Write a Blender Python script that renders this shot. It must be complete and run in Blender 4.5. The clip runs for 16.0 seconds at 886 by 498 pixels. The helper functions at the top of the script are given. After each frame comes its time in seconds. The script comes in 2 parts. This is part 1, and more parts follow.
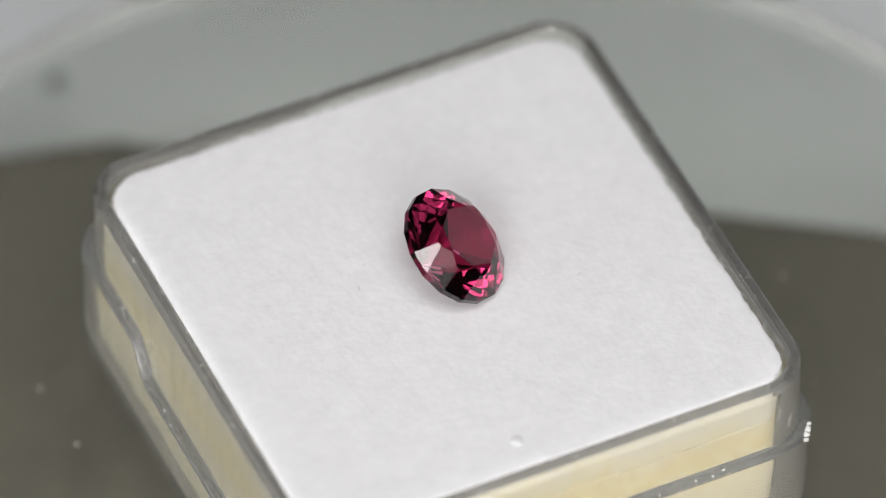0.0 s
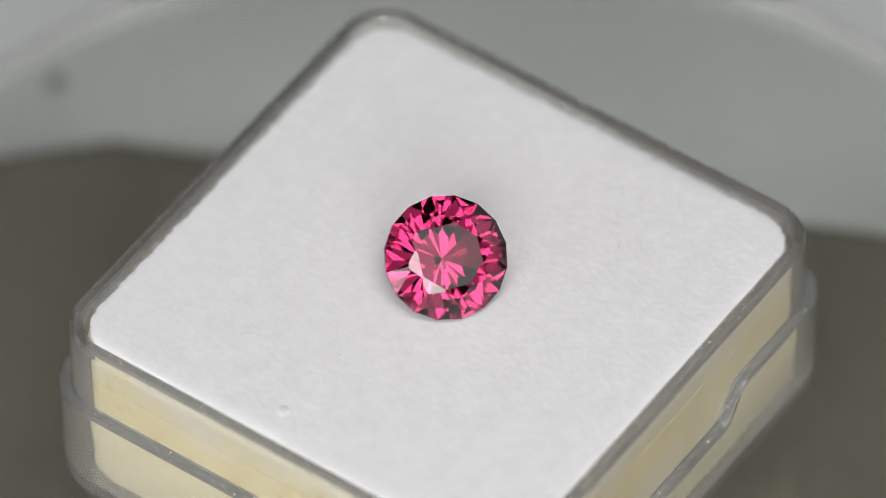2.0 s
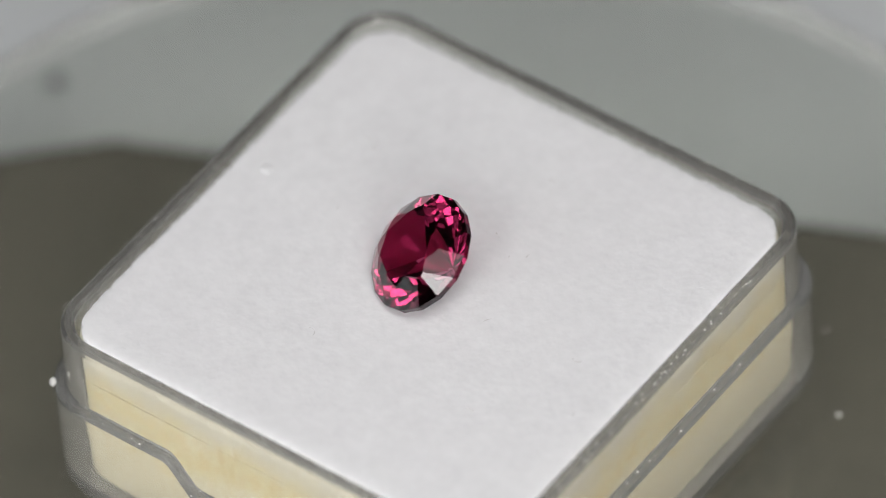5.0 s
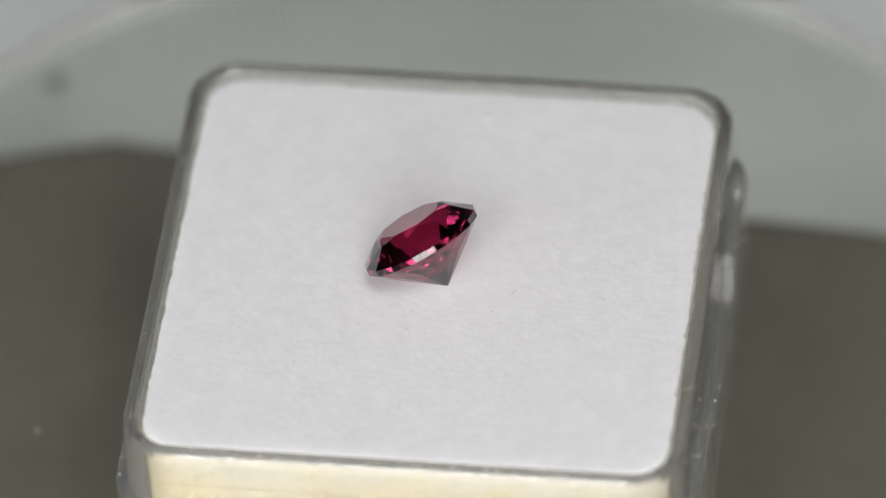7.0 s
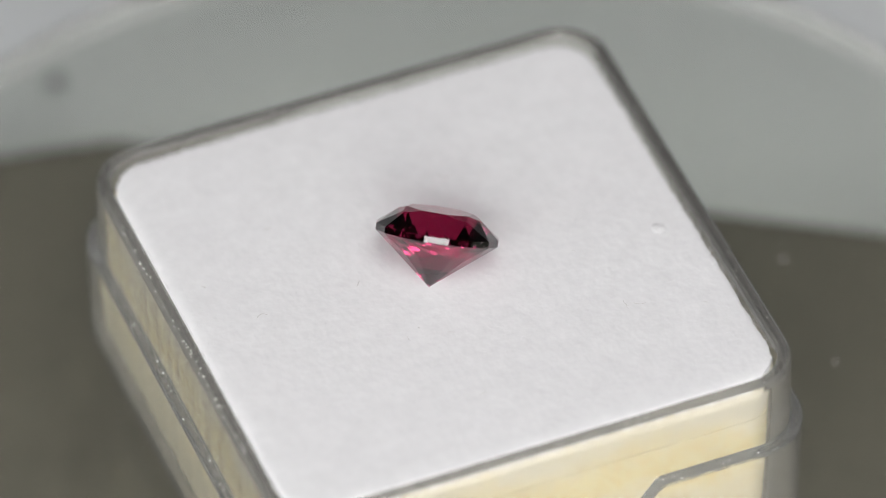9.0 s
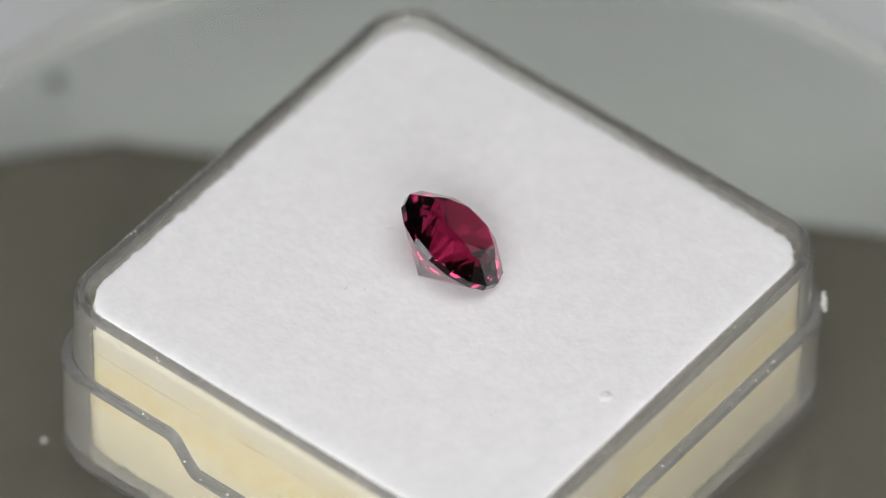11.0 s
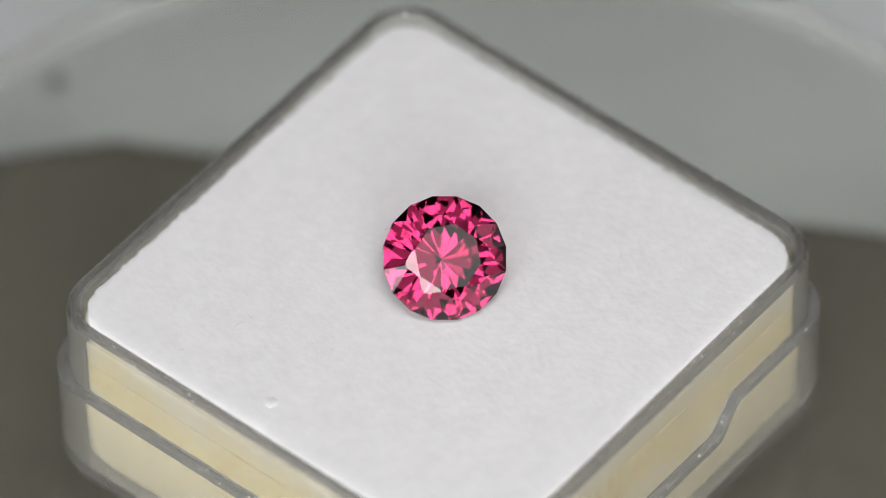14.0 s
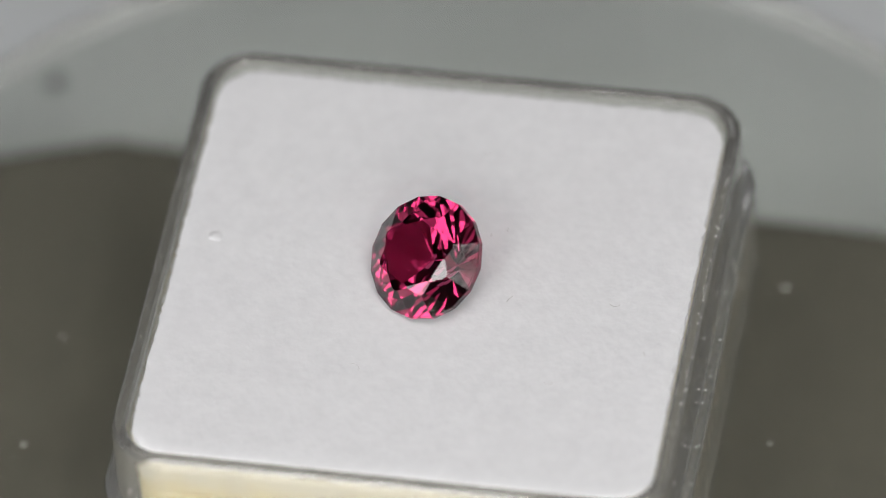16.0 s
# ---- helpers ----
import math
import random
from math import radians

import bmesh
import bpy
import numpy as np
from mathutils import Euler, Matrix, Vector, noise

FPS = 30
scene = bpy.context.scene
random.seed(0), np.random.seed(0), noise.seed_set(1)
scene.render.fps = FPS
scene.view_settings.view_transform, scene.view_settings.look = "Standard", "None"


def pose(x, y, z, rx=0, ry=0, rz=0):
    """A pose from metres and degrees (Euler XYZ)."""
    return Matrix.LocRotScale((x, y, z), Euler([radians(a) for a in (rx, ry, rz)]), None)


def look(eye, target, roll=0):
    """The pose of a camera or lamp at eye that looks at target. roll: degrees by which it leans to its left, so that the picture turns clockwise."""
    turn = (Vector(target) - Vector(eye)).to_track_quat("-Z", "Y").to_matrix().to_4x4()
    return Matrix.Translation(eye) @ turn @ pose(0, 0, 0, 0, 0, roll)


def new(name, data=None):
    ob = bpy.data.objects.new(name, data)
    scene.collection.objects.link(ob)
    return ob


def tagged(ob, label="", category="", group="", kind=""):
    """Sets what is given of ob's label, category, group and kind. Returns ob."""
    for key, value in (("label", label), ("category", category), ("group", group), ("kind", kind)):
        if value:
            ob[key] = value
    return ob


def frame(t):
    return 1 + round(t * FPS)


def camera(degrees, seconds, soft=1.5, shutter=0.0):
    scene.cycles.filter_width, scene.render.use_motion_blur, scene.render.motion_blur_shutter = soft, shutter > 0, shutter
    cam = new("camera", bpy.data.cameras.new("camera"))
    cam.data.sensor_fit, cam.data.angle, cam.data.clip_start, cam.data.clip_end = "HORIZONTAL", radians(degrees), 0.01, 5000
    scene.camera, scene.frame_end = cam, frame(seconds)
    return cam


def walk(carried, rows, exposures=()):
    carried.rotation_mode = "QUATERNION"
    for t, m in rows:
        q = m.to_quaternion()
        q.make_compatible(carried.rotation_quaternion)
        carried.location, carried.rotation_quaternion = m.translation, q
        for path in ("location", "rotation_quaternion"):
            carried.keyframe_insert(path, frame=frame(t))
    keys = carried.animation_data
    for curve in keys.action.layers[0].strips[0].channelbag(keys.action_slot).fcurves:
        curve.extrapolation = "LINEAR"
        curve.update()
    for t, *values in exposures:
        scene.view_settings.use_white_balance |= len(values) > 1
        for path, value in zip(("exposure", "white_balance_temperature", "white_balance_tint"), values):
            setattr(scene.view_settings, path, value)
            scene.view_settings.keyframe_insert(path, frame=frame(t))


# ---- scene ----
# ---------------------------------------------------------------- camera
SECONDS = 16.0
EYE = Vector((0.0, -0.31537, 0.33827))
AIM = Vector((0.00075, 0.68420, -0.72929))
AIM_POINT = EYE + AIM * 0.4625
cam = camera(5.90, SECONDS, soft=0.72)
cam.data.dof.use_dof = True
cam.data.dof.focus_distance = 0.4605
cam.data.dof.aperture_fstop = 19.0
STAND = look(EYE, EYE + AIM * 0.46, -1.535)
EXPOSURES = [(0.0, 0.06), (0.5, 0.0), (1.0, -0.12), (1.5, -0.14), (2.0, -0.09), (2.5, -0.03), (3.0, -0.05), (4.0, -0.12), (6.5, 0.0), (7.0, -0.07), (8.0, 0.0), (8.5, 0.07), (9.0, 0.06), (11.5, 0.03), (12.0, 0.03), (12.5, -0.06), (13.5, -0.14), (14.0, -0.08), (15.0, -0.04), (15.5, -0.08), (16.0, -0.17)]
walk(cam, [(0.0, STAND), (SECONDS, STAND)], EXPOSURES)

# ---------------------------------------------------------------- plan (metres)
TURN_START, TURN_RATE = 24.2, 30.34      # degrees at 0 s, degrees a second, clockwise from above
PLATE_TOP = -0.01265                     # top of the turntable; z = 0 is the foam
PLATE_R = 0.0390
TABLE_TOP = -0.0240
BOX_AT = (0.0003, -0.0003)
BOX_LEAN = (-0.0252, 0.0252)             # slope of the box along its own x and y

# ---------------------------------------------------------------- light
world = bpy.data.worlds.new("world")
scene.world = world
world.use_nodes = True
world.node_tree.nodes["Background"].inputs[0].default_value = (0.55, 0.58, 0.62, 1)
world.node_tree.nodes["Background"].inputs[1].default_value = 0.05


RING_FAR, RING_IN, RING_OUT, RING_GLOW = 0.38, 8.0, 31.5, 7.6    # ring light round the line of sight: metres, degrees, degrees, strength
# strength of the added fill panels, which are out of view
FILL_GLOW = 3.6


# ---------------------------------------------------------------- materials
def material(name):
    m = bpy.data.materials.new(name)
    m.use_nodes = True
    nt = m.node_tree
    return m, nt, nt.nodes["Principled BSDF"]


def add(nt, kind, **values):
    n = nt.nodes.new(kind)
    for key, v in values.items():
        n.inputs[key.replace("_", " ")].default_value = v
    return n


def surface(name, colour, rough=0.5, grain=400.0, vary=0.15, coarse=None, bump=0.0, bump_scale=None, metallic=0.0):
    """A plain surface with two scales of variation and a fine relief."""
    m, nt, b = material(name)
    tc = nt.nodes.new("ShaderNodeTexCoord")
    fine = add(nt, "ShaderNodeTexNoise", Scale=grain, Detail=4.0)
    wide = add(nt, "ShaderNodeTexNoise", Scale=coarse or grain / 9, Detail=3.0)
    nt.links.new(tc.outputs["Object"], fine.inputs["Vector"])
    nt.links.new(tc.outputs["Object"], wide.inputs["Vector"])
    mix = nt.nodes.new("ShaderNodeMath")
    mix.operation = "ADD"
    nt.links.new(fine.outputs["Fac"], mix.inputs[0])
    nt.links.new(wide.outputs["Fac"], mix.inputs[1])
    ramp = nt.nodes.new("ShaderNodeValToRGB")
    half = nt.nodes.new("ShaderNodeMath")
    half.operation = "MULTIPLY"
    half.inputs[1].default_value = 0.5
    nt.links.new(mix.outputs[0], half.inputs[0])
    nt.links.new(half.outputs[0], ramp.inputs[0])
    ramp.color_ramp.elements[0].position, ramp.color_ramp.elements[1].position = 0.3, 0.7
    ramp.color_ramp.elements[0].color = (*[c * (1 - vary) for c in colour], 1)
    ramp.color_ramp.elements[1].color = (*[min(0.95, c * (1 + vary)) for c in colour], 1)
    nt.links.new(ramp.outputs[0], b.inputs["Base Color"])
    b.inputs["Roughness"].default_value = rough
    b.inputs["Metallic"].default_value = metallic
    if bump:
        rel = add(nt, "ShaderNodeTexNoise", Scale=bump_scale or grain, Detail=5.0)
        nt.links.new(tc.outputs["Object"], rel.inputs["Vector"])
        bp = add(nt, "ShaderNodeBump", Strength=bump, Distance=0.0003)
        nt.links.new(rel.outputs["Fac"], bp.inputs["Height"])
        nt.links.new(bp.outputs[0], b.inputs["Normal"])
    return m, nt, b


def clear_plastic():
    m, nt, b = material("clear_plastic")
    b.inputs["Base Color"].default_value = (0.95, 0.94, 0.90, 1)
    b.inputs["Transmission Weight"].default_value = 0.92
    b.inputs["IOR"].default_value = 1.50
    tc = nt.nodes.new("ShaderNodeTexCoord")
    smear = add(nt, "ShaderNodeTexNoise", Scale=260.0, Detail=6.0)
    nt.links.new(tc.outputs["Object"], smear.inputs["Vector"])
    rr = add(nt, "ShaderNodeMapRange")
    rr.inputs["From Min"].default_value, rr.inputs["From Max"].default_value = 0.5, 0.85
    rr.inputs["To Min"].default_value, rr.inputs["To Max"].default_value = 0.01, 0.20
    nt.links.new(smear.outputs["Fac"], rr.inputs["Value"])
    nt.links.new(rr.outputs[0], b.inputs["Roughness"])
    drawn = add(nt, "ShaderNodeMapping", Scale=(1.0, 1.0, 0.14))
    wave = add(nt, "ShaderNodeTexNoise", Scale=900.0, Detail=3.0)
    nt.links.new(tc.outputs["Object"], drawn.inputs["Vector"])
    nt.links.new(drawn.outputs[0], wave.inputs["Vector"])
    bp = add(nt, "ShaderNodeBump", Strength=0.05, Distance=0.0002)
    nt.links.new(wave.outputs["Fac"], bp.inputs["Height"])
    nt.links.new(bp.outputs[0], b.inputs["Normal"])
    return m


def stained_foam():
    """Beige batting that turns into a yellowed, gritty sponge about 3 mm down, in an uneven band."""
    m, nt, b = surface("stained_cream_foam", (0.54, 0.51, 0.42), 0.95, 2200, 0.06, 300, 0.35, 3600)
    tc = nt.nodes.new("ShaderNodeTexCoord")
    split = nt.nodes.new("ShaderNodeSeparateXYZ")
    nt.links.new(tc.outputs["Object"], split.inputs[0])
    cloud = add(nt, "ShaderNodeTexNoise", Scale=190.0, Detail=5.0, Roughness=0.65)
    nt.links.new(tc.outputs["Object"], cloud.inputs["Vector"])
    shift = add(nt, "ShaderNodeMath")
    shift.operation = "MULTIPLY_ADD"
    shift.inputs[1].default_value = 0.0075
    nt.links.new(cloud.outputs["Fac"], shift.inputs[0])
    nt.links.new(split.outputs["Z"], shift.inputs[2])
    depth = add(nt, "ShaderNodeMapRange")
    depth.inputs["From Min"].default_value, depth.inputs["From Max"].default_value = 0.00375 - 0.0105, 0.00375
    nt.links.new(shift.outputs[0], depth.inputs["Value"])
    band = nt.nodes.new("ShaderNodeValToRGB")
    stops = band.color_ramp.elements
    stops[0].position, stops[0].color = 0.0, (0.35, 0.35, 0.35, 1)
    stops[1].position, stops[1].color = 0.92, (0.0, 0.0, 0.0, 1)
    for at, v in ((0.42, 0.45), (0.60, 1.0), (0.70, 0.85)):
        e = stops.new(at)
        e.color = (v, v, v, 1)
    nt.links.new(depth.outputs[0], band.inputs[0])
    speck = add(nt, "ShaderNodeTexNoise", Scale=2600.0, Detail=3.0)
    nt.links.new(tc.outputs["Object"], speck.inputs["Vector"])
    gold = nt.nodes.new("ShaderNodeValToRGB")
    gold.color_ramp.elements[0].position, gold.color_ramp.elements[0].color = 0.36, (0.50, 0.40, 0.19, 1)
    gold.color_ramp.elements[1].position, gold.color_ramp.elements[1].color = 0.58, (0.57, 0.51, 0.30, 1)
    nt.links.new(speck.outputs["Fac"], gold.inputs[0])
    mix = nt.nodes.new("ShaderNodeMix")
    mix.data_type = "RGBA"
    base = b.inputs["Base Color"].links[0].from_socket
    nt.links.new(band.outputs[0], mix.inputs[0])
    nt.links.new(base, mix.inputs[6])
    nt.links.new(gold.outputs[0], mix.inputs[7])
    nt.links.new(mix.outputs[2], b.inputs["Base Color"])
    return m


def garnet():
    m, nt, b = material("pink_garnet")
    b.inputs["Base Color"].default_value = (0.265, 0.0150, 0.062, 1)
    b.inputs["Transmission Weight"].default_value = 1.0
    b.inputs["IOR"].default_value = 1.76
    b.inputs["Roughness"].default_value = 0.0
    return m


def glow(name, colour, strength):
    m = bpy.data.materials.new(name)
    m.use_nodes = True
    nt = m.node_tree
    nt.nodes.remove(nt.nodes["Principled BSDF"])
    em = add(nt, "ShaderNodeEmission", Color=(*colour, 1), Strength=strength)
    nt.links.new(em.outputs[0], nt.nodes["Material Output"].inputs[0])
    return m


MAT = {}
MAT["ring"] = glow("lit_ring_diffuser", (1.0, 0.985, 0.975), RING_GLOW)
MAT["ring_dim"] = glow("dimmed_ring_diffuser", (1.0, 0.985, 0.975), RING_GLOW * 0.17)
# Glowing panes of the two invented fill panels; no sky lies behind them.
MAT["side_fill"] = glow("side_fill_pane", (0.92, 0.97, 1.0), FILL_GLOW)
MAT["back_fill"] = glow("back_fill_pane", (0.96, 0.97, 1.0), FILL_GLOW * 0.12)
MAT["plastic"] = clear_plastic()
_m, _nt, _b = surface("scuffed_ledge_plastic", (0.80, 0.82, 0.82), 0.16, 2600, 0.10, 500, 0.25)
_b.inputs["Transmission Weight"].default_value = 0.93
_b.inputs["IOR"].default_value = 1.50
MAT["ledge"] = _m
MAT["garnet"] = garnet()
MAT["pad"] = surface("white_cotton_pad", (0.838, 0.836, 0.852), 0.95, 1500, 0.045, 600, 0.10, 2600)[0]
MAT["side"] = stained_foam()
MAT["grit"] = surface("white_plastic_grit", (0.75, 0.75, 0.73), 0.4, 3000, 0.1)[0]
_m, _nt, _b = surface("smoky_acrylic", (0.80, 0.82, 0.775), 0.02, 500, 0.02, 60, 0.0)
_b.inputs["Transmission Weight"].default_value = 1.0
_b.inputs["IOR"].default_value = 1.49
MAT["plate"] = _m
_m, _nt, _b = surface("frosted_acrylic_edge", (0.52, 0.53, 0.52), 0.5, 500, 0.02, 60, 0.0)
_b.inputs["Transmission Weight"].default_value = 0.85
_b.inputs["IOR"].default_value = 1.49
MAT["frosted"] = _m
MAT["table"] = surface("pale_tabletop", (0.595, 0.615, 0.625), 0.6, 120, 0.04, 12, 0.1)[0]
# Sheet colour that stands in for the dark reflection in the disc.
MAT["cloth"] = surface("dark_reflection_sheet", (0.104, 0.096, 0.079), 0.95, 900, 0.16, 130, 0.3)[0]
MAT["wall"] = surface("grey_wall_paint", (0.16, 0.16, 0.16), 0.85, 30, 0.05, 3, 0.1)[0]
MAT["floor"] = surface("dark_floor", (0.16, 0.14, 0.12), 0.6, 30, 0.1, 3)[0]
MAT["frame"] = surface("black_metal_frame", (0.03, 0.03, 0.03), 0.4, 80, 0.1)[0]
MAT["dust"] = surface("pale_dust", (0.55, 0.54, 0.52), 0.9, 4000, 0.1)[0]
MAT["crumb"] = surface("dark_dot", (0.02, 0.019, 0.016), 0.9, 4000, 0.2)[0]
MAT["lint"] = surface("dark_lint", (0.46, 0.43, 0.41), 0.9, 4000, 0.2)[0]


# ---------------------------------------------------------------- mesh helpers
def mesh_object(name, bm, mat, smooth=False):
    me = bpy.data.meshes.new(name)
    bm.normal_update()
    bm.to_mesh(me)
    bm.free()
    me.materials.append(mat)
    for p in me.polygons:
        p.use_smooth = bool(smooth)
    if smooth:
        me.set_sharp_from_angle(angle=radians(38 if smooth is True else smooth))
    return new(name, me)


def part(name, bm, mat, parent, label="", smooth=False):
    ob = mesh_object(name, bm, mat, smooth)
    ob.parent = parent
    return tagged(ob, label)


def slab(x0, x1, y0, y1, z0, z1, bevel=0.0):
    bm = bmesh.new()
    bmesh.ops.create_cube(bm, size=1.0)
    for v in bm.verts:
        v.co = Vector((x0 + (v.co.x + 0.5) * (x1 - x0), y0 + (v.co.y + 0.5) * (y1 - y0), z0 + (v.co.z + 0.5) * (z1 - z0)))
    if bevel:
        bmesh.ops.bevel(bm, geom=bm.edges[:], offset=bevel, segments=2, affect="EDGES")
    return bm


def rounded_square(half, radius, sides=24, turn=8):
    """Points round a square with rounded corners, anticlockwise from the +x side's lower end."""
    pts = []
    s = half - radius
    for k in range(4):
        a = k * math.pi / 2
        c, n = math.cos(a), math.sin(a)
        for i in range(sides):
            y = -s + 2 * s * i / sides
            pts.append((c * half - n * y, n * half + c * y))
        for i in range(turn):
            b = math.pi / 2 * i / turn
            x, y = s + radius * math.cos(b), s + radius * math.sin(b)
            pts.append((c * x - n * y, n * x + c * y))
    return pts


def loft(rings, close_first=True, close_last=True):
    """A skin over rings of points, all with the same count."""
    bm = bmesh.new()
    rows = [[bm.verts.new(p) for p in ring] for ring in rings]
    n = len(rows[0])
    for a, b in zip(rows, rows[1:]):
        for i in range(n):
            bm.faces.new((a[i], a[(i + 1) % n], b[(i + 1) % n], b[i]))
    if close_first:
        bm.faces.new(rows[0][::-1])
    if close_last:
        bm.faces.new(rows[-1])
    bmesh.ops.recalc_face_normals(bm, faces=bm.faces[:])
    return bm


def lathe(profile, steps=160):
    return loft([[(r * math.cos(2 * math.pi * i / steps), r * math.sin(2 * math.pi * i / steps), z) for i in range(steps)] for r, z in profile])


# ---------------------------------------------------------------- the place
def build_room():
    tagged(mesh_object("floor", slab(-1.6, 1.6, -1.6, 1.6, -0.80, -0.75), MAT["floor"]), "dark studio floor", "floor", kind="structure")
    tagged(mesh_object("ceiling", slab(-1.6, 1.6, -1.6, 1.6, 1.65, 1.70), MAT["wall"]), "dim grey painted ceiling", "ceiling", kind="structure")
    for name, dims in (("wall_north", (-1.6, 1.6, 1.6, 1.7)), ("wall_south", (-1.6, 1.6, -1.7, -1.6)),
                       ("wall_east", (1.6, 1.7, -1.6, 1.6)), ("wall_west", (-1.7, -1.6, -1.6, 1.6))):
        tagged(mesh_object(name, slab(*dims, -0.75, 1.65), MAT["wall"]), "dim grey painted studio wall", "wall", kind="structure")
    table = new("table")
    table.location = (0, 0.2, -0.75)
    part("tabletop", slab(-0.7, 0.7, -0.55, 0.55, 0.72 - 0.03, 0.72, 0.003), MAT["table"], table)
    for x in (-0.64, 0.64):
        for y in (-0.49, 0.49):
            part("leg", slab(x - 0.025, x + 0.025, y - 0.025, y + 0.025, 0.0, 0.69, 0.002), MAT["table"], table)
    tagged(table, "pale matte studio table under the turntable", "table")


def build_ring_light():
    """A ring light; the eye looks through its opening."""
    ring = new("ring_light")
    ring.matrix_world = look(AIM_POINT - AIM * RING_FAR, AIM_POINT)
    r0, r1 = RING_FAR * math.tan(radians(RING_IN)), RING_FAR * math.tan(radians(RING_OUT))

    def band(profile):
        n = 96
        return loft([[(q * math.cos(2 * math.pi * i / n), q * math.sin(2 * math.pi * i / n), z) for i in range(n)] for q, z in profile], False, False)

    for d0, d1, lamp in ((-38, -7, "ring_dim"), (-5, 37, "ring_dim"), (40, 72, "ring"), (74, 106, "ring"), (108, 142, "ring_dim"), (144, 177, "ring_dim"),
                         (179, 221, "ring"), (223, 248, "ring_dim"), (250, 284, "ring"), (286, 320, "ring")):
        bm = bmesh.new()
        a0, a1 = radians(d0), radians(d1)
        rows = [[bm.verts.new((q * math.cos(a0 + (a1 - a0) * i / 8), q * math.sin(a0 + (a1 - a0) * i / 8), 0.0)) for i in range(9)] for q in (r0, r1)]
        for i in range(8):
            bm.faces.new((rows[0][i], rows[0][i + 1], rows[1][i + 1], rows[1][i]))
        part("diffuser_panel", bm, MAT[lamp], ring, "lit white ring segment")
    part("housing", band([(r0, 0.002), (r0 - 0.004, 0.002), (r0 - 0.004, 0.030), (r1 + 0.004, 0.030), (r1 + 0.004, 0.002), (r1, 0.002)]), MAT["frame"], ring, "black housing")
    bm = bmesh.new()
    bmesh.ops.create_cone(bm, cap_ends=True, segments=20, radius1=0.009, radius2=0.009, depth=1.0)
    pole = part("pole", bm, MAT["frame"], ring, "black stand pole")
    top = ring.matrix_world @ Vector((r1 + 0.016, 0, 0.016))
    foot = Vector((top.x, top.y, -0.735))
    pole.matrix_parent_inverse = ring.matrix_world.inverted()
    pole.matrix_basis = Matrix.Translation((top + foot) / 2) @ Matrix.Diagonal((1, 1, (top - foot).length, 1))
    base = part("base_plate", lathe([(0.11, 0.0), (0.11, 0.012), (0.10, 0.016)], 48), MAT["frame"], ring, "round black base plate")
    base.matrix_parent_inverse = ring.matrix_world.inverted()
    base.matrix_basis = Matrix.Translation((foot.x, foot.y, -0.75))
    tagged(ring, "lit ring light on a black stand facing the turntable", "ring light")


def build_fill_panels():
    """Two added, unseen fill panels shaped like windows: a bright one in the west wall for the box's left sides, a dim
    one far back in the east wall for a pale reflection on the gem.
    """
    for name, x, y, pane, label in (("fill_panel_1", -1.6, -0.92, "side_fill", "unseen framed fill panel added to lighten the box's left sides"),
                                    ("fill_panel_2", 1.6, 1.0, "back_fill", "unseen framed dim fill panel added for a pale reflection on the gem")):
        win = new(name)
        win.location = (x, y, 0.0)
        k = 1 if x < 0 else -1
        part("pane", slab(k * 0.010 - 0.002, k * 0.010 + 0.002, -0.44, 0.44, 0.02, 0.66), MAT[pane], win, "glowing fill pane")
        for y0, y1, z0, z1 in ((-0.50, -0.44, -0.04, 0.72), (0.44, 0.50, -0.04, 0.72), (-0.44, 0.44, -0.04, 0.02), (-0.44, 0.44, 0.66, 0.72), (-0.02, 0.02, 0.02, 0.66)):
            part("panel_frame", slab(min(0.0, k * 0.05), max(0.0, k * 0.05), y0, y1, z0, z1, 0.004), MAT["table"], win)
        tagged(win, label, "window", kind="structure")


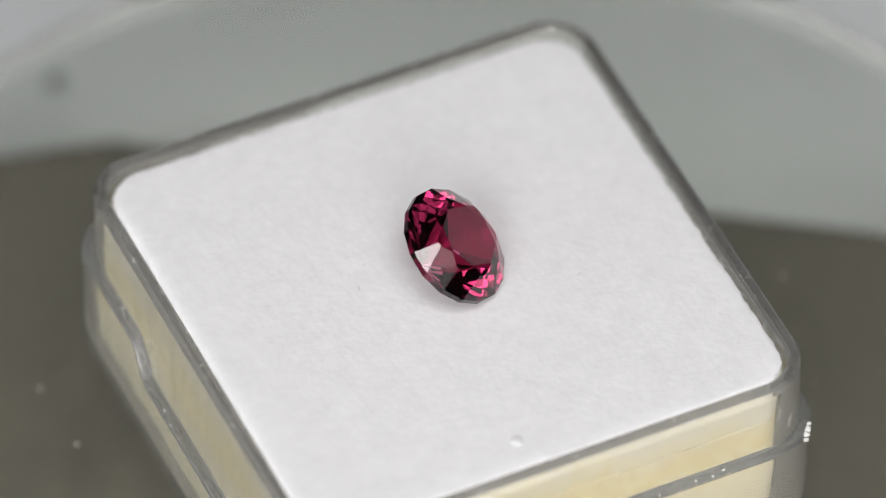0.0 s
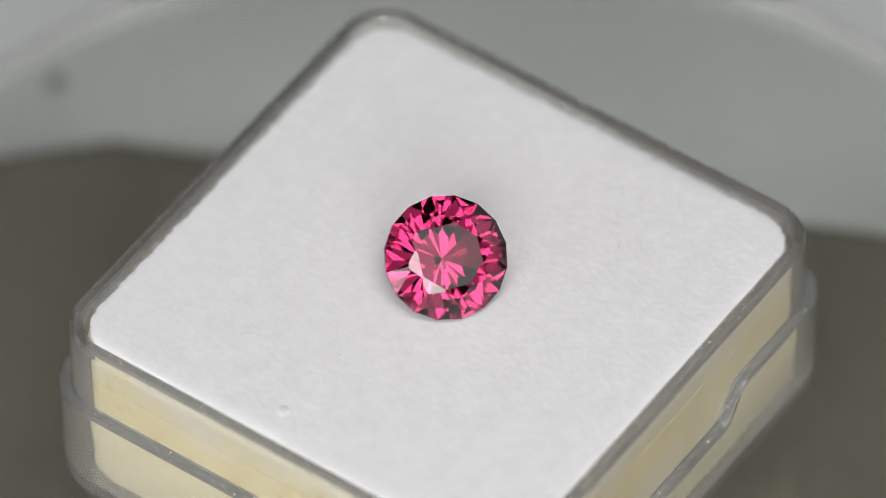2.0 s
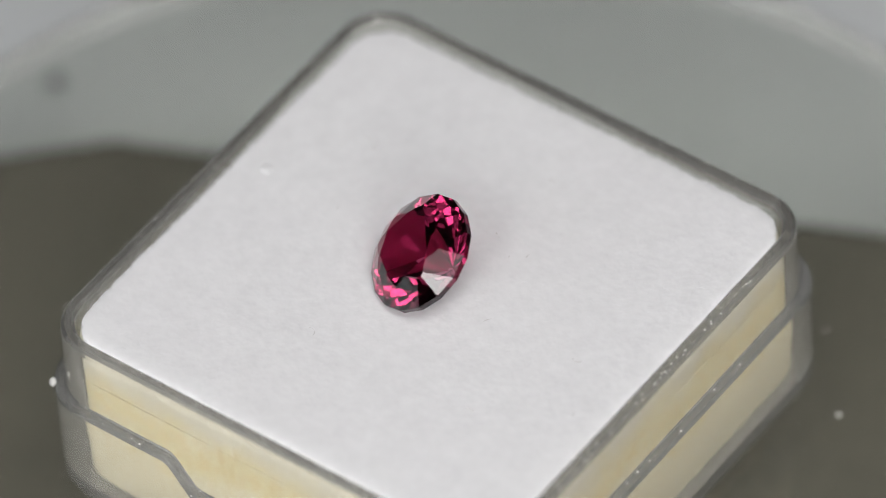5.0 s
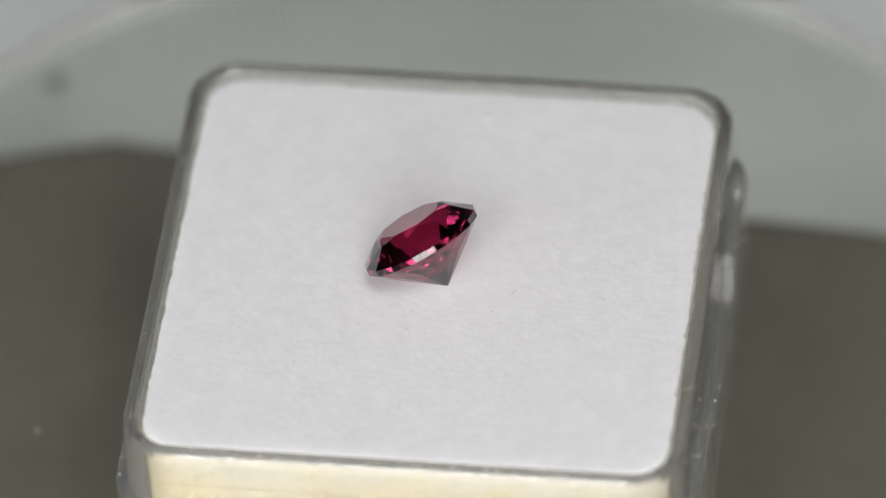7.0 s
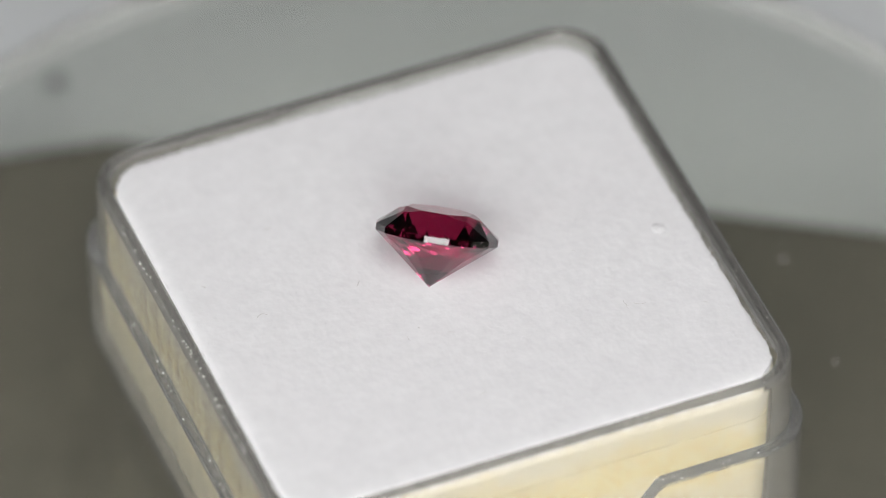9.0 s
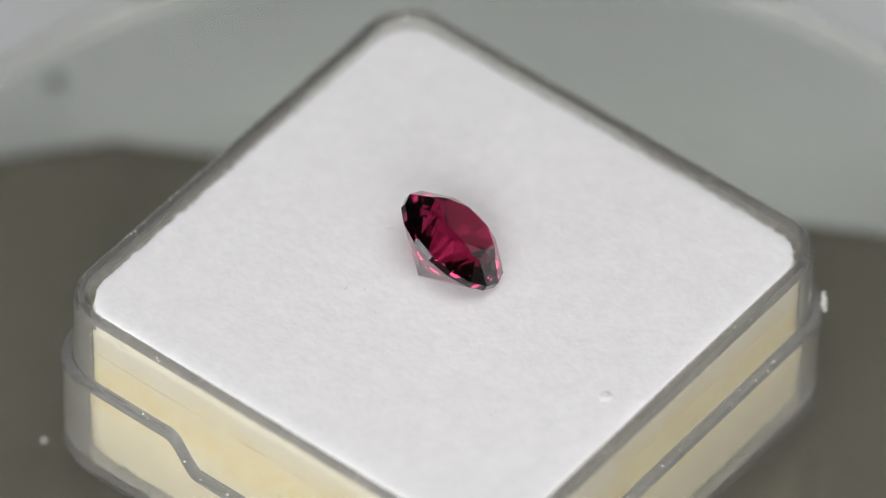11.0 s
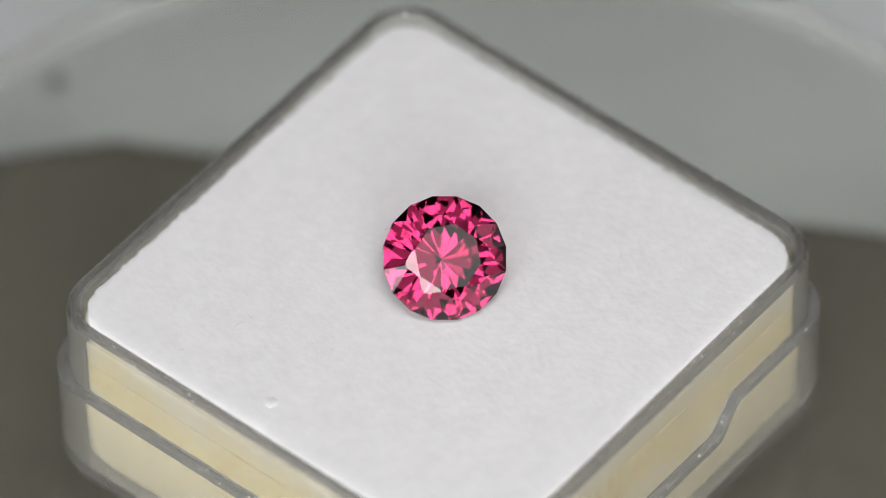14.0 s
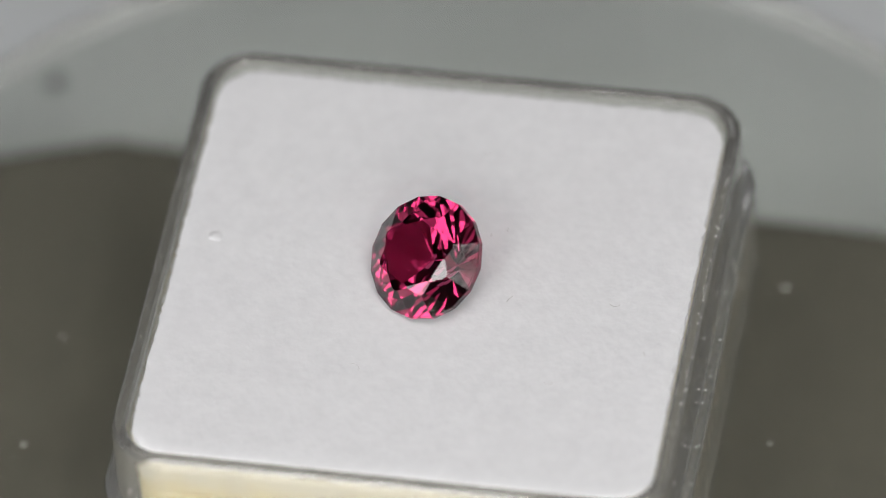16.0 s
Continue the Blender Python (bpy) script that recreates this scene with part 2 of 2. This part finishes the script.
def build_reflection_sheet():
    """An added dark sheet on the table under the near part of the turntable, in place of a dark reflection in the disc;
    its soft folds stand for the streaks in it.
    """
    bm = bmesh.new()
    n, m = 90, 60
    a, b, c = Vector((-0.0186, 0.0319)), Vector((0.30, -0.0348)), Vector((-0.30, -0.0175))
    rows = []
    for i in range(n + 1):
        u = -1 + 2 * i / n
        u = math.copysign(abs(u) ** 2.2, u)
        e = a + (b - a) * u if u > 0 else a + (c - a) * -u
        row = []
        for j in range(m + 1):
            v = (j / m) ** 1.6
            x, y = e.x, e.y + (-0.34 - e.y) * v
            k = x + 0.0224 - 0.20 * (y - 0.020)
            fold = min(1.0, (e.y - y) / 0.014) * 0.0013 * math.exp(-((k - 0.0028) / 0.0022) ** 2) + min(1.0, (e.y - y) / 0.014) * 0.0009 * math.exp(-((k + 0.0034) / 0.0020) ** 2)
            wave = 0.0003 * noise.noise(Vector((x * 40, y * 40, 3.0)))
            row.append(bm.verts.new((x, y, 0.0009 + fold + max(-0.0003, wave))))
        rows.append(row)
    for p, q in zip(rows, rows[1:]):
        for j in range(m):
            bm.faces.new((p[j], p[j + 1], q[j + 1], q[j]))
    bmesh.ops.recalc_face_normals(bm, faces=bm.faces[:])
    cloth = mesh_object("cloth", bm, MAT["cloth"], True)
    cloth.location = (0, 0, TABLE_TOP)
    thick = cloth.modifiers.new("thickness", "SOLIDIFY")
    thick.thickness, thick.offset = 0.0006, -1.0
    tagged(cloth, "dark taupe sheet on the pale table, standing in for a reflection", "cloth")
    # A small dark dot that stays still while the disc turns.
    bm = bmesh.new()
    bmesh.ops.create_icosphere(bm, subdivisions=2, radius=0.00056)
    bmesh.ops.scale(bm, vec=(1, 1, 0.5), verts=bm.verts[:])
    dot = mesh_object("crumb", bm, MAT["crumb"], True)
    dot.location = (-0.0221, 0.0374, TABLE_TOP + 0.0001)
    tagged(dot, "tiny static dark dot on the pale table", "crumb")


def build_turntable():
    t = new("turntable")
    r = PLATE_R
    d = part("disc", lathe([(r - 0.0008, -0.0030), (r - 0.0002, -0.0027), (r, -0.0022), (r, -0.0008), (r - 0.0002, -0.0003), (r - 0.0008, 0.0)]), MAT["plate"], t, "clear smoky acrylic disc")
    d.visible_shadow = False
    d.data.materials.append(MAT["frosted"])
    for f in d.data.polygons:
        if abs(f.normal.z) < 0.95:
            f.material_index = 1
    low = TABLE_TOP - PLATE_TOP
    part("hub", lathe([(0.0100, low + 0.0012), (0.0105, low + 0.0016), (0.0105, -0.0034), (0.0100, -0.0031)], 64), MAT["frame"], t, "dark round hub")
    t.location = (0, 0, PLATE_TOP)
    return tagged(t, "clear smoky acrylic turntable disc over a pale table", "turntable")


def build_dust():
    """Pale dust specks that lie on the disc and turn with it."""
    rnd = random.Random(5)
    spots = [(-0.0137, 0.0170, 1.5), (-0.0021, 0.0179, 0.9), (0.0045, -0.0225, 1.2), (0.0221, 0.0022, 0.8), (-0.0037, -0.0220, 0.8), (-0.0183, 0.0081, 0.9), (-0.0185, 0.0128, 0.8)]
    for _ in range(26):
        a, q = rnd.uniform(0, 2 * math.pi), rnd.uniform(0.0175, 0.034)
        spots.append((q * math.cos(a), q * math.sin(a), rnd.uniform(0.2, 0.42)))
    bm = bmesh.new()
    for x, y, k in spots:
        g = bmesh.ops.create_icosphere(bm, subdivisions=1, radius=0.00012 * k)
        for v in g["verts"]:
            v.co = Vector((v.co.x + x, v.co.y * rnd.uniform(0.7, 1.3) + y, v.co.z * 0.4 + 0.00004))
    d = mesh_object("dust", bm, MAT["dust"])
    return tagged(d, "pale dust specks scattered on the clear disc", "dust", kind="stuff")


def build_lint():
    """Short dark fibres and a white tuft that lie on the pad."""
    rnd = random.Random(9)
    made = []
    for x, y, length, thick in ((1.39, 4.02, 0.55, 1.0), (6.75, 6.92, 0.6, 1.0), (-3.32, 2.4, 0.12, 1.4), (0.75, 10.1, 0.7, 1.2), (4.18, 11.99, 0.3, 1.1),
                                (-4.0, 3.2, 0.35, 0.9), (-4.15, 1.1, 0.4, 0.9), (-7.27, -12.42, 0.35, 1.0), (-1.10, -7.6, 0.22, 1.2), (7.2, -3.0, 0.8, 0.9), (-5.90, -8.95, 0.7, 0.8), (-5.70, -8.65, 0.6, 0.8), (-6.02, -8.60, 0.5, 0.8), (-9.05, 1.37, 0.5, 0.8)):
        a = rnd.uniform(0, 6.28)
        bend = rnd.uniform(-2.6, 2.6)
        pts = []
        px, py = x / 1000, y / 1000
        for i in range(7):
            pts.append((px, py))
            px += math.cos(a) * length / 6000
            py += math.sin(a) * length / 6000
            a += bend / 6
        rings = []
        for i, (cx, cy) in enumerate(pts):
            q = 0.000012 * thick * (0.5 if i in (0, 6) else 1.0)
            rings.append([(cx - math.sin(a) * q * math.cos(k * 1.2566), cy + math.cos(a) * q * math.cos(k * 1.2566), 0.00003 + q * math.sin(k * 1.2566)) for k in range(5)])
        f = mesh_object("lint_fibre", loft(rings), MAT["lint"], True)
        made.append(tagged(f, "short dark lint fibre lying on the white pad", "lint", "lint on the pad"))
    bm = bmesh.new()
    bmesh.ops.create_icosphere(bm, subdivisions=3, radius=0.00040)
    for v in bm.verts:
        k = 1 + 0.35 * noise.noise(v.co * 5200)
        v.co = Vector((v.co.x * k - 0.00127, v.co.y * k - 0.01242, v.co.z * k * 0.28))
    made.append(tagged(mesh_object("cotton_tuft", bm, MAT["pad"], True), "small raised white cotton tuft on the pad", "tuft"))
    return made


UP_H, LOW_H, WALL = 0.01500, 0.01568, 0.0008
LEDGE, BOTTOM = -0.0041, -0.0120


def ledge_height(x, y):
    """The ledge dips in a thumb notch in the middle of two opposite sides."""
    if abs(x) < 0.0140:
        return LEDGE
    d = abs(y)
    f = min(1.0, max(0.0, (0.0063 - d) / 0.0015))
    return LEDGE - 0.0020 * f


def build_box():
    box = new("gem_box")

    def ring(half, radius, z):
        return [(x, y, z) for x, y in rounded_square(half, radius, 60, 18)]

    def ledge(half, radius, dz):
        return [(x, y, ledge_height(x, y) + dz) for x, y in rounded_square(half, radius, 60, 18)]

    rings = [ring(0.0140, 0.0022, BOTTOM), ring(0.0149, 0.0029, BOTTOM + 0.0002), ring(0.0154, 0.0032, BOTTOM + 0.0007),
             ring(LOW_H - 0.00004, 0.0034, BOTTOM + 0.0014), ledge(LOW_H, 0.0034, -0.00018), ledge(LOW_H - 0.00005, 0.0034, -0.00005),
             ledge(LOW_H - 0.00018, 0.0033, 0.0), ledge(UP_H + 0.0001, 0.0028, 0.0), ledge(UP_H + 0.00002, 0.0028, 0.00008),
             ring(UP_H, 0.0028, 0.0000), ring(UP_H - 0.00004, 0.0028, 0.0003), ring(UP_H - 0.0002, 0.0027, 0.00045),
             ring(UP_H - WALL + 0.0002, 0.0022, 0.00045), ring(UP_H - WALL + 0.00004, 0.0021, 0.0003), ring(UP_H - WALL, 0.0021, 0.0000),
             ring(UP_H - WALL - 0.0001, 0.0020, BOTTOM + 0.0013), ring(UP_H - WALL - 0.0006, 0.0018, BOTTOM + 0.0009)]
    shell = part("shell", loft(rings), MAT["plastic"], box, "clear plastic shell with a stepped ledge", 6)
    shell.visible_shadow = False
    shell.data.materials.append(MAT["ledge"])
    for f in shell.data.polygons:
        if f.normal.z > 0.3 and LEDGE - 0.0023 < f.center.z < LEDGE + 0.0003:
            f.material_index = 1
    rnd = random.Random(3)
    bm = bmesh.new()

    def grain(x, y, z, size):
        g = bmesh.ops.create_icosphere(bm, subdivisions=1, radius=size)
        for v in g["verts"]:
            v.co = Vector((x + v.co.x * rnd.uniform(0.6, 1.6), y + v.co.y * rnd.uniform(0.6, 1.6), z + v.co.z * 0.6))

    for _ in range(70):
        side, u = rnd.randrange(4), rnd.uniform(-0.0125, 0.0125)
        d = rnd.uniform(UP_H + 0.00015, LOW_H - 0.0001)
        x, y = ((d, u), (u, d), (-d, u), (u, -d))[side]
        grain(x, y, ledge_height(x, y) + 0.00001, rnd.uniform(0.00002, 0.00006))
    for _ in range(46):
        grain(rnd.uniform(-0.010, 0.010), UP_H - rnd.uniform(0.0001, 0.0003), 0.00045, rnd.uniform(0.00002, 0.00005))
    for _ in range(60):
        u, d = rnd.uniform(-0.0128, 0.0128), UP_H - rnd.uniform(0.00005, 0.0007)
        x, y = ((d, u), (-d, u), (u, -d))[rnd.randrange(3)]
        grain(x, y, 0.00043, rnd.uniform(0.000012, 0.000035))
    for _ in range(90):
        u, low = rnd.uniform(-0.0125, 0.0125), rnd.random() < 0.35
        d = LOW_H if low else UP_H
        z = rnd.uniform(-0.0100, -0.0066) if low else rnd.uniform(-0.0037, -0.0003)
        x, y = ((d, u), (u, d), (-d, u), (u, -d))[rnd.randrange(4)]
        grain(x, y, z, rnd.uniform(0.000012, 0.000040))
    for dx, dy, dz, size in ((0.0, 0.0, 0.0, 0.00022), (0.00012, 0.00010, 0.00032, 0.00019), (-0.00012, -0.00010, -0.00028, 0.00017), (0.00020, 0.00022, 0.00055, 0.00012)):
        grain(0.0145 + dx, -0.0149 + dy, LEDGE - 0.0001 + dz, size)
    part("grit", bm, MAT["grit"], box, "white plastic burrs and grit on the edges")
    return tagged(box, "clear plastic square gem box with stepped sides, lightly scuffed", "box")


def build_foam():
    foam = new("foam_insert")

    def soft_ring(half, radius, z, rough, seed):
        out = []
        for x, y in rounded_square(half, radius, 60, 10):
            n = noise.noise(Vector((x * 900 + seed, y * 900, seed))) * rough
            out.append((x * (1 + n / half), y * (1 + n / half), z))
        return out

    def pad_ring(half, radius, z, rough, relief):
        out = []
        for x, y in rounded_square(half, radius, 150, 16):
            n = noise.noise(Vector((x * 1100, y * 1100, 5.0))) * 0.25 + noise.noise(Vector((x * 3600, y * 3600, 2.0))) * 0.75
            k = 1 + n * rough / 0.014
            h = noise.noise(Vector((x * 260, y * 260, 8.0))) + 0.5 * noise.noise(Vector((x * 900, y * 900, 1.0)))
            rise = 0.00008 * math.exp(-((x + 0.0007) ** 2 + (y - 0.0008) ** 2) / 0.0009 ** 2)
            out.append((x * k, y * k, z + relief * h + rise))
        return out

    pad = [pad_ring(0.01398, 0.0022, -0.0009, 0.00003, 0), pad_ring(0.01403, 0.0022, -0.00040, 0.00008, 0), pad_ring(0.01401, 0.0022, -0.00010, 0.00017, 0.00001),
           pad_ring(0.01391, 0.0022, -0.00004, 0.00012, 0.00001), pad_ring(0.0137, 0.0021, -0.00001, 0.00005, 0.00002), pad_ring(0.0134, 0.0021, 0.0, 0.00002, 0.00003)]
    for i in range(1, 28):
        f = 1 - i / 28
        pad.append(pad_ring(0.0134 * f, 0.0021 * f, 0.0, 0.0, 0.00003))
    part("white_pad", loft(pad), MAT["pad"], foam, "soft white cotton pad", 25)
    rnd = random.Random(21)
    bm = bmesh.new()

    def fibre(x, y, z, az, rise, length, width):
        d = Vector((math.cos(az), math.sin(az), rise)).normalized()
        side = Vector((-math.sin(az), math.cos(az), rnd.uniform(-0.5, 0.5))).normalized() * width
        bend = Vector((rnd.uniform(-1, 1), rnd.uniform(-1, 1), rnd.uniform(-0.3, 0.1))) * length * 0.3
        p = Vector((x, y, z))
        row = []
        for k in range(3):
            q = p + d * length * k / 2 + bend * (k / 2) ** 2
            w = side * (1 - 0.35 * k)
            row.append((bm.verts.new(q - w), bm.verts.new(q + w)))
        for a, b in zip(row, row[1:]):
            bm.faces.new((a[0], a[1], b[1], b[0]))

    edge = rounded_square(0.01392, 0.0022, 150, 16)
    for _ in range(7000):
        x, y = rnd.choice(edge)
        k = rnd.uniform(0.972, 1.004)
        az = math.atan2(y, x) + rnd.uniform(-1.5, 1.5)
        fibre(x * k, y * k, -0.00008, az, rnd.uniform(-0.1, 0.6), rnd.uniform(0.00012, 0.00042), rnd.uniform(0.000005, 0.000012))
    for _ in range(3800):
        x, y = rnd.uniform(-0.0138, 0.0138), rnd.uniform(-0.0138, 0.0138)
        if max(abs(x), abs(y)) + 0.41 * min(abs(x), abs(y)) > 0.0185:
            continue
        fibre(x, y, 0.00001, rnd.uniform(0, 6.28), rnd.uniform(0.0, 0.12), rnd.uniform(0.00015, 0.00050), rnd.uniform(0.000003, 0.000007))
    tagged(part("pad_fuzz", bm, MAT["pad"], foam, "fine white cotton fuzz"), kind="stuff")
    mid = [soft_ring(0.01370, 0.0022, -0.00250, 0.00003, 5), soft_ring(0.01404, 0.0022, -0.00249, 0.00003, 5),
           soft_ring(0.01408, 0.0022, -0.0012, 0.00005, 6), soft_ring(0.01411, 0.0022, -0.0008, 0.00003, 6), soft_ring(0.01404, 0.0022, -0.0006, 0.00003, 6),
           soft_ring(0.01400, 0.0022, -0.00055, 0.00004, 6), soft_ring(0.01395, 0.0022, -0.0005, 0.00003, 6), soft_ring(0.0137, 0.0022, -0.00052, 0.00003, 6)]
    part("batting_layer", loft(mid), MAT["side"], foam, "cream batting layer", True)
    low = [soft_ring(0.01340, 0.0020, BOTTOM + 0.00135, 0.00006, 7), soft_ring(0.01380, 0.0021, BOTTOM + 0.0022, 0.00006, 8),
           soft_ring(0.01402, 0.0022, -0.0060, 0.00005, 9), soft_ring(0.01404, 0.0022, -0.00255, 0.00003, 10), soft_ring(0.01370, 0.0022, -0.00253, 0.00003, 10)]
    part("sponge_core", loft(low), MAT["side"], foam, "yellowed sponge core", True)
    return tagged(foam, "white padded foam insert with yellowed sides filling the clear box", "foam insert")


GEM_R, PAV, CROWN, GIRDLE, TABLE = 0.003375, 39.2, 36.5, 0.00034, 0.54


def brilliant():
    """A round brilliant cut from its facet planes; culet at the origin, axis along z."""
    planes = []

    def facet(az, angle, point_r, z):
        n = np.array([math.sin(angle) * math.cos(az), math.sin(angle) * math.sin(az), math.cos(angle)])
        p = np.array([point_r * math.cos(az), point_r * math.sin(az), z])
        planes.append((n, float(n @ p)))

    depth = GEM_R * math.tan(radians(PAV))
    z_low, z_high = depth, depth + GIRDLE
    flat = GEM_R * math.cos(math.pi / 16)
    crown_h = GEM_R * (1 - TABLE) * math.tan(radians(CROWN)) * 0.97
    for k in range(16):
        az = math.pi / 16 + k * math.pi / 8
        facet(az, math.pi / 2, flat, z_low)
        facet(az, radians(CROWN + 3.6), flat, z_high)
        facet(az, math.pi - radians(PAV + 2.8), flat, z_low)
        facet(az + math.pi / 16, math.pi - radians(PAV), GEM_R, z_low)
    for k in range(8):
        az = k * math.pi / 4
        facet(az, radians(CROWN), GEM_R, z_high)
        facet(az + math.pi / 8, radians(20.0), GEM_R * TABLE * math.cos(math.pi / 8), z_high + crown_h)
    planes.append((np.array([0, 0, 1.0]), z_high + crown_h))
    N = np.array([p[0] for p in planes])
    D = np.array([p[1] for p in planes])
    pts = []
    m = len(planes)
    for i in range(m):
        for j in range(i + 1, m):
            c = np.cross(N[i], N[j])
            if c @ c < 1e-8:
                continue
            den = N[j + 1:] @ c
            ok = np.abs(den) > 1e-7
            ks = np.arange(j + 1, m)[ok]
            if not len(ks):
                continue
            p = (D[i] * np.cross(N[j], N[ks]) + D[j] * np.cross(N[ks], N[i]) + D[ks][:, None] * c) / den[ok][:, None]
            good = (p @ N.T <= D + 1e-9).all(axis=1)
            pts.extend(p[good])
    seen = {}
    for p in pts:
        seen.setdefault(tuple(np.round(p * 1e6 / 3).astype(int)), p)
    bm = bmesh.new()
    for p in seen.values():
        bm.verts.new(p * 1000)
    bmesh.ops.convex_hull(bm, input=bm.verts[:])
    loose = [v for v in bm.verts if not v.link_faces]
    bmesh.ops.delete(bm, geom=loose, context="VERTS")
    bmesh.ops.dissolve_limit(bm, angle_limit=radians(0.4), verts=bm.verts[:], edges=bm.edges[:])
    bmesh.ops.scale(bm, vec=(0.001, 0.001, 0.001), verts=bm.verts[:])
    bmesh.ops.recalc_face_normals(bm, faces=bm.faces[:])
    return bm


def build_gem():
    """The cut stone: table, crown, girdle and pavilion, each a skin of facets; together they close."""
    gem = new("gemstone")
    for name, low, high in (("table_facet", 0.99, 1.1), ("crown", 0.1, 0.99), ("girdle", -0.1, 0.1), ("pavilion", -1.1, -0.1)):
        bm = brilliant()
        bm.normal_update()
        bmesh.ops.delete(bm, geom=[f for f in bm.faces if not low <= f.normal.z < high], context="FACES")
        facets = part(name, bm, MAT["garnet"], gem)
        facets.visible_shadow = name in ("crown", "girdle")
    return tagged(gem, "faceted round pinkish red gemstone lying tilted on white foam", "gemstone")


# ---------------------------------------------------------------- build and motion
build_room()
build_ring_light()
build_fill_panels()
build_reflection_sheet()
PLATE = build_turntable()
BOX = build_box()
FOAM = build_foam()
GEM = build_gem()
DUST = build_dust()
LINT = build_lint()

LEAN = Vector((0, 0, 1)).rotation_difference(Vector((-BOX_LEAN[0], -BOX_LEAN[1], 1))).to_matrix().to_4x4()
BOX_POSE = Matrix.Translation((BOX_AT[0], BOX_AT[1], 0)) @ LEAN
GEM_TILT, GEM_AZ, GEM_SPIN = 41.2, 323.3, 22.5
GEM_CULET = (-0.000672, 0.000762, 0.000115)
GEM_POSE = Matrix.Translation(GEM_CULET) @ Matrix.Rotation(radians(GEM_AZ), 4, "Z") @ Matrix.Rotation(radians(GEM_TILT), 4, "Y") @ Matrix.Rotation(radians(GEM_SPIN), 4, "Z")


def turning(local):
    rows = []
    for i in range(65):
        t = i * 0.25
        rows.append((t, Matrix.Rotation(radians(TURN_START - TURN_RATE * t), 4, "Z") @ local))
    return rows


def motions():
    walk(PLATE, turning(Matrix.Translation((0, 0, PLATE_TOP))))
    walk(BOX, turning(BOX_POSE))
    walk(FOAM, turning(BOX_POSE))
    walk(GEM, turning(GEM_POSE))
    walk(DUST, turning(Matrix.Translation((0, 0, PLATE_TOP))))
    for f in LINT:
        walk(f, turning(LEAN))


motions()
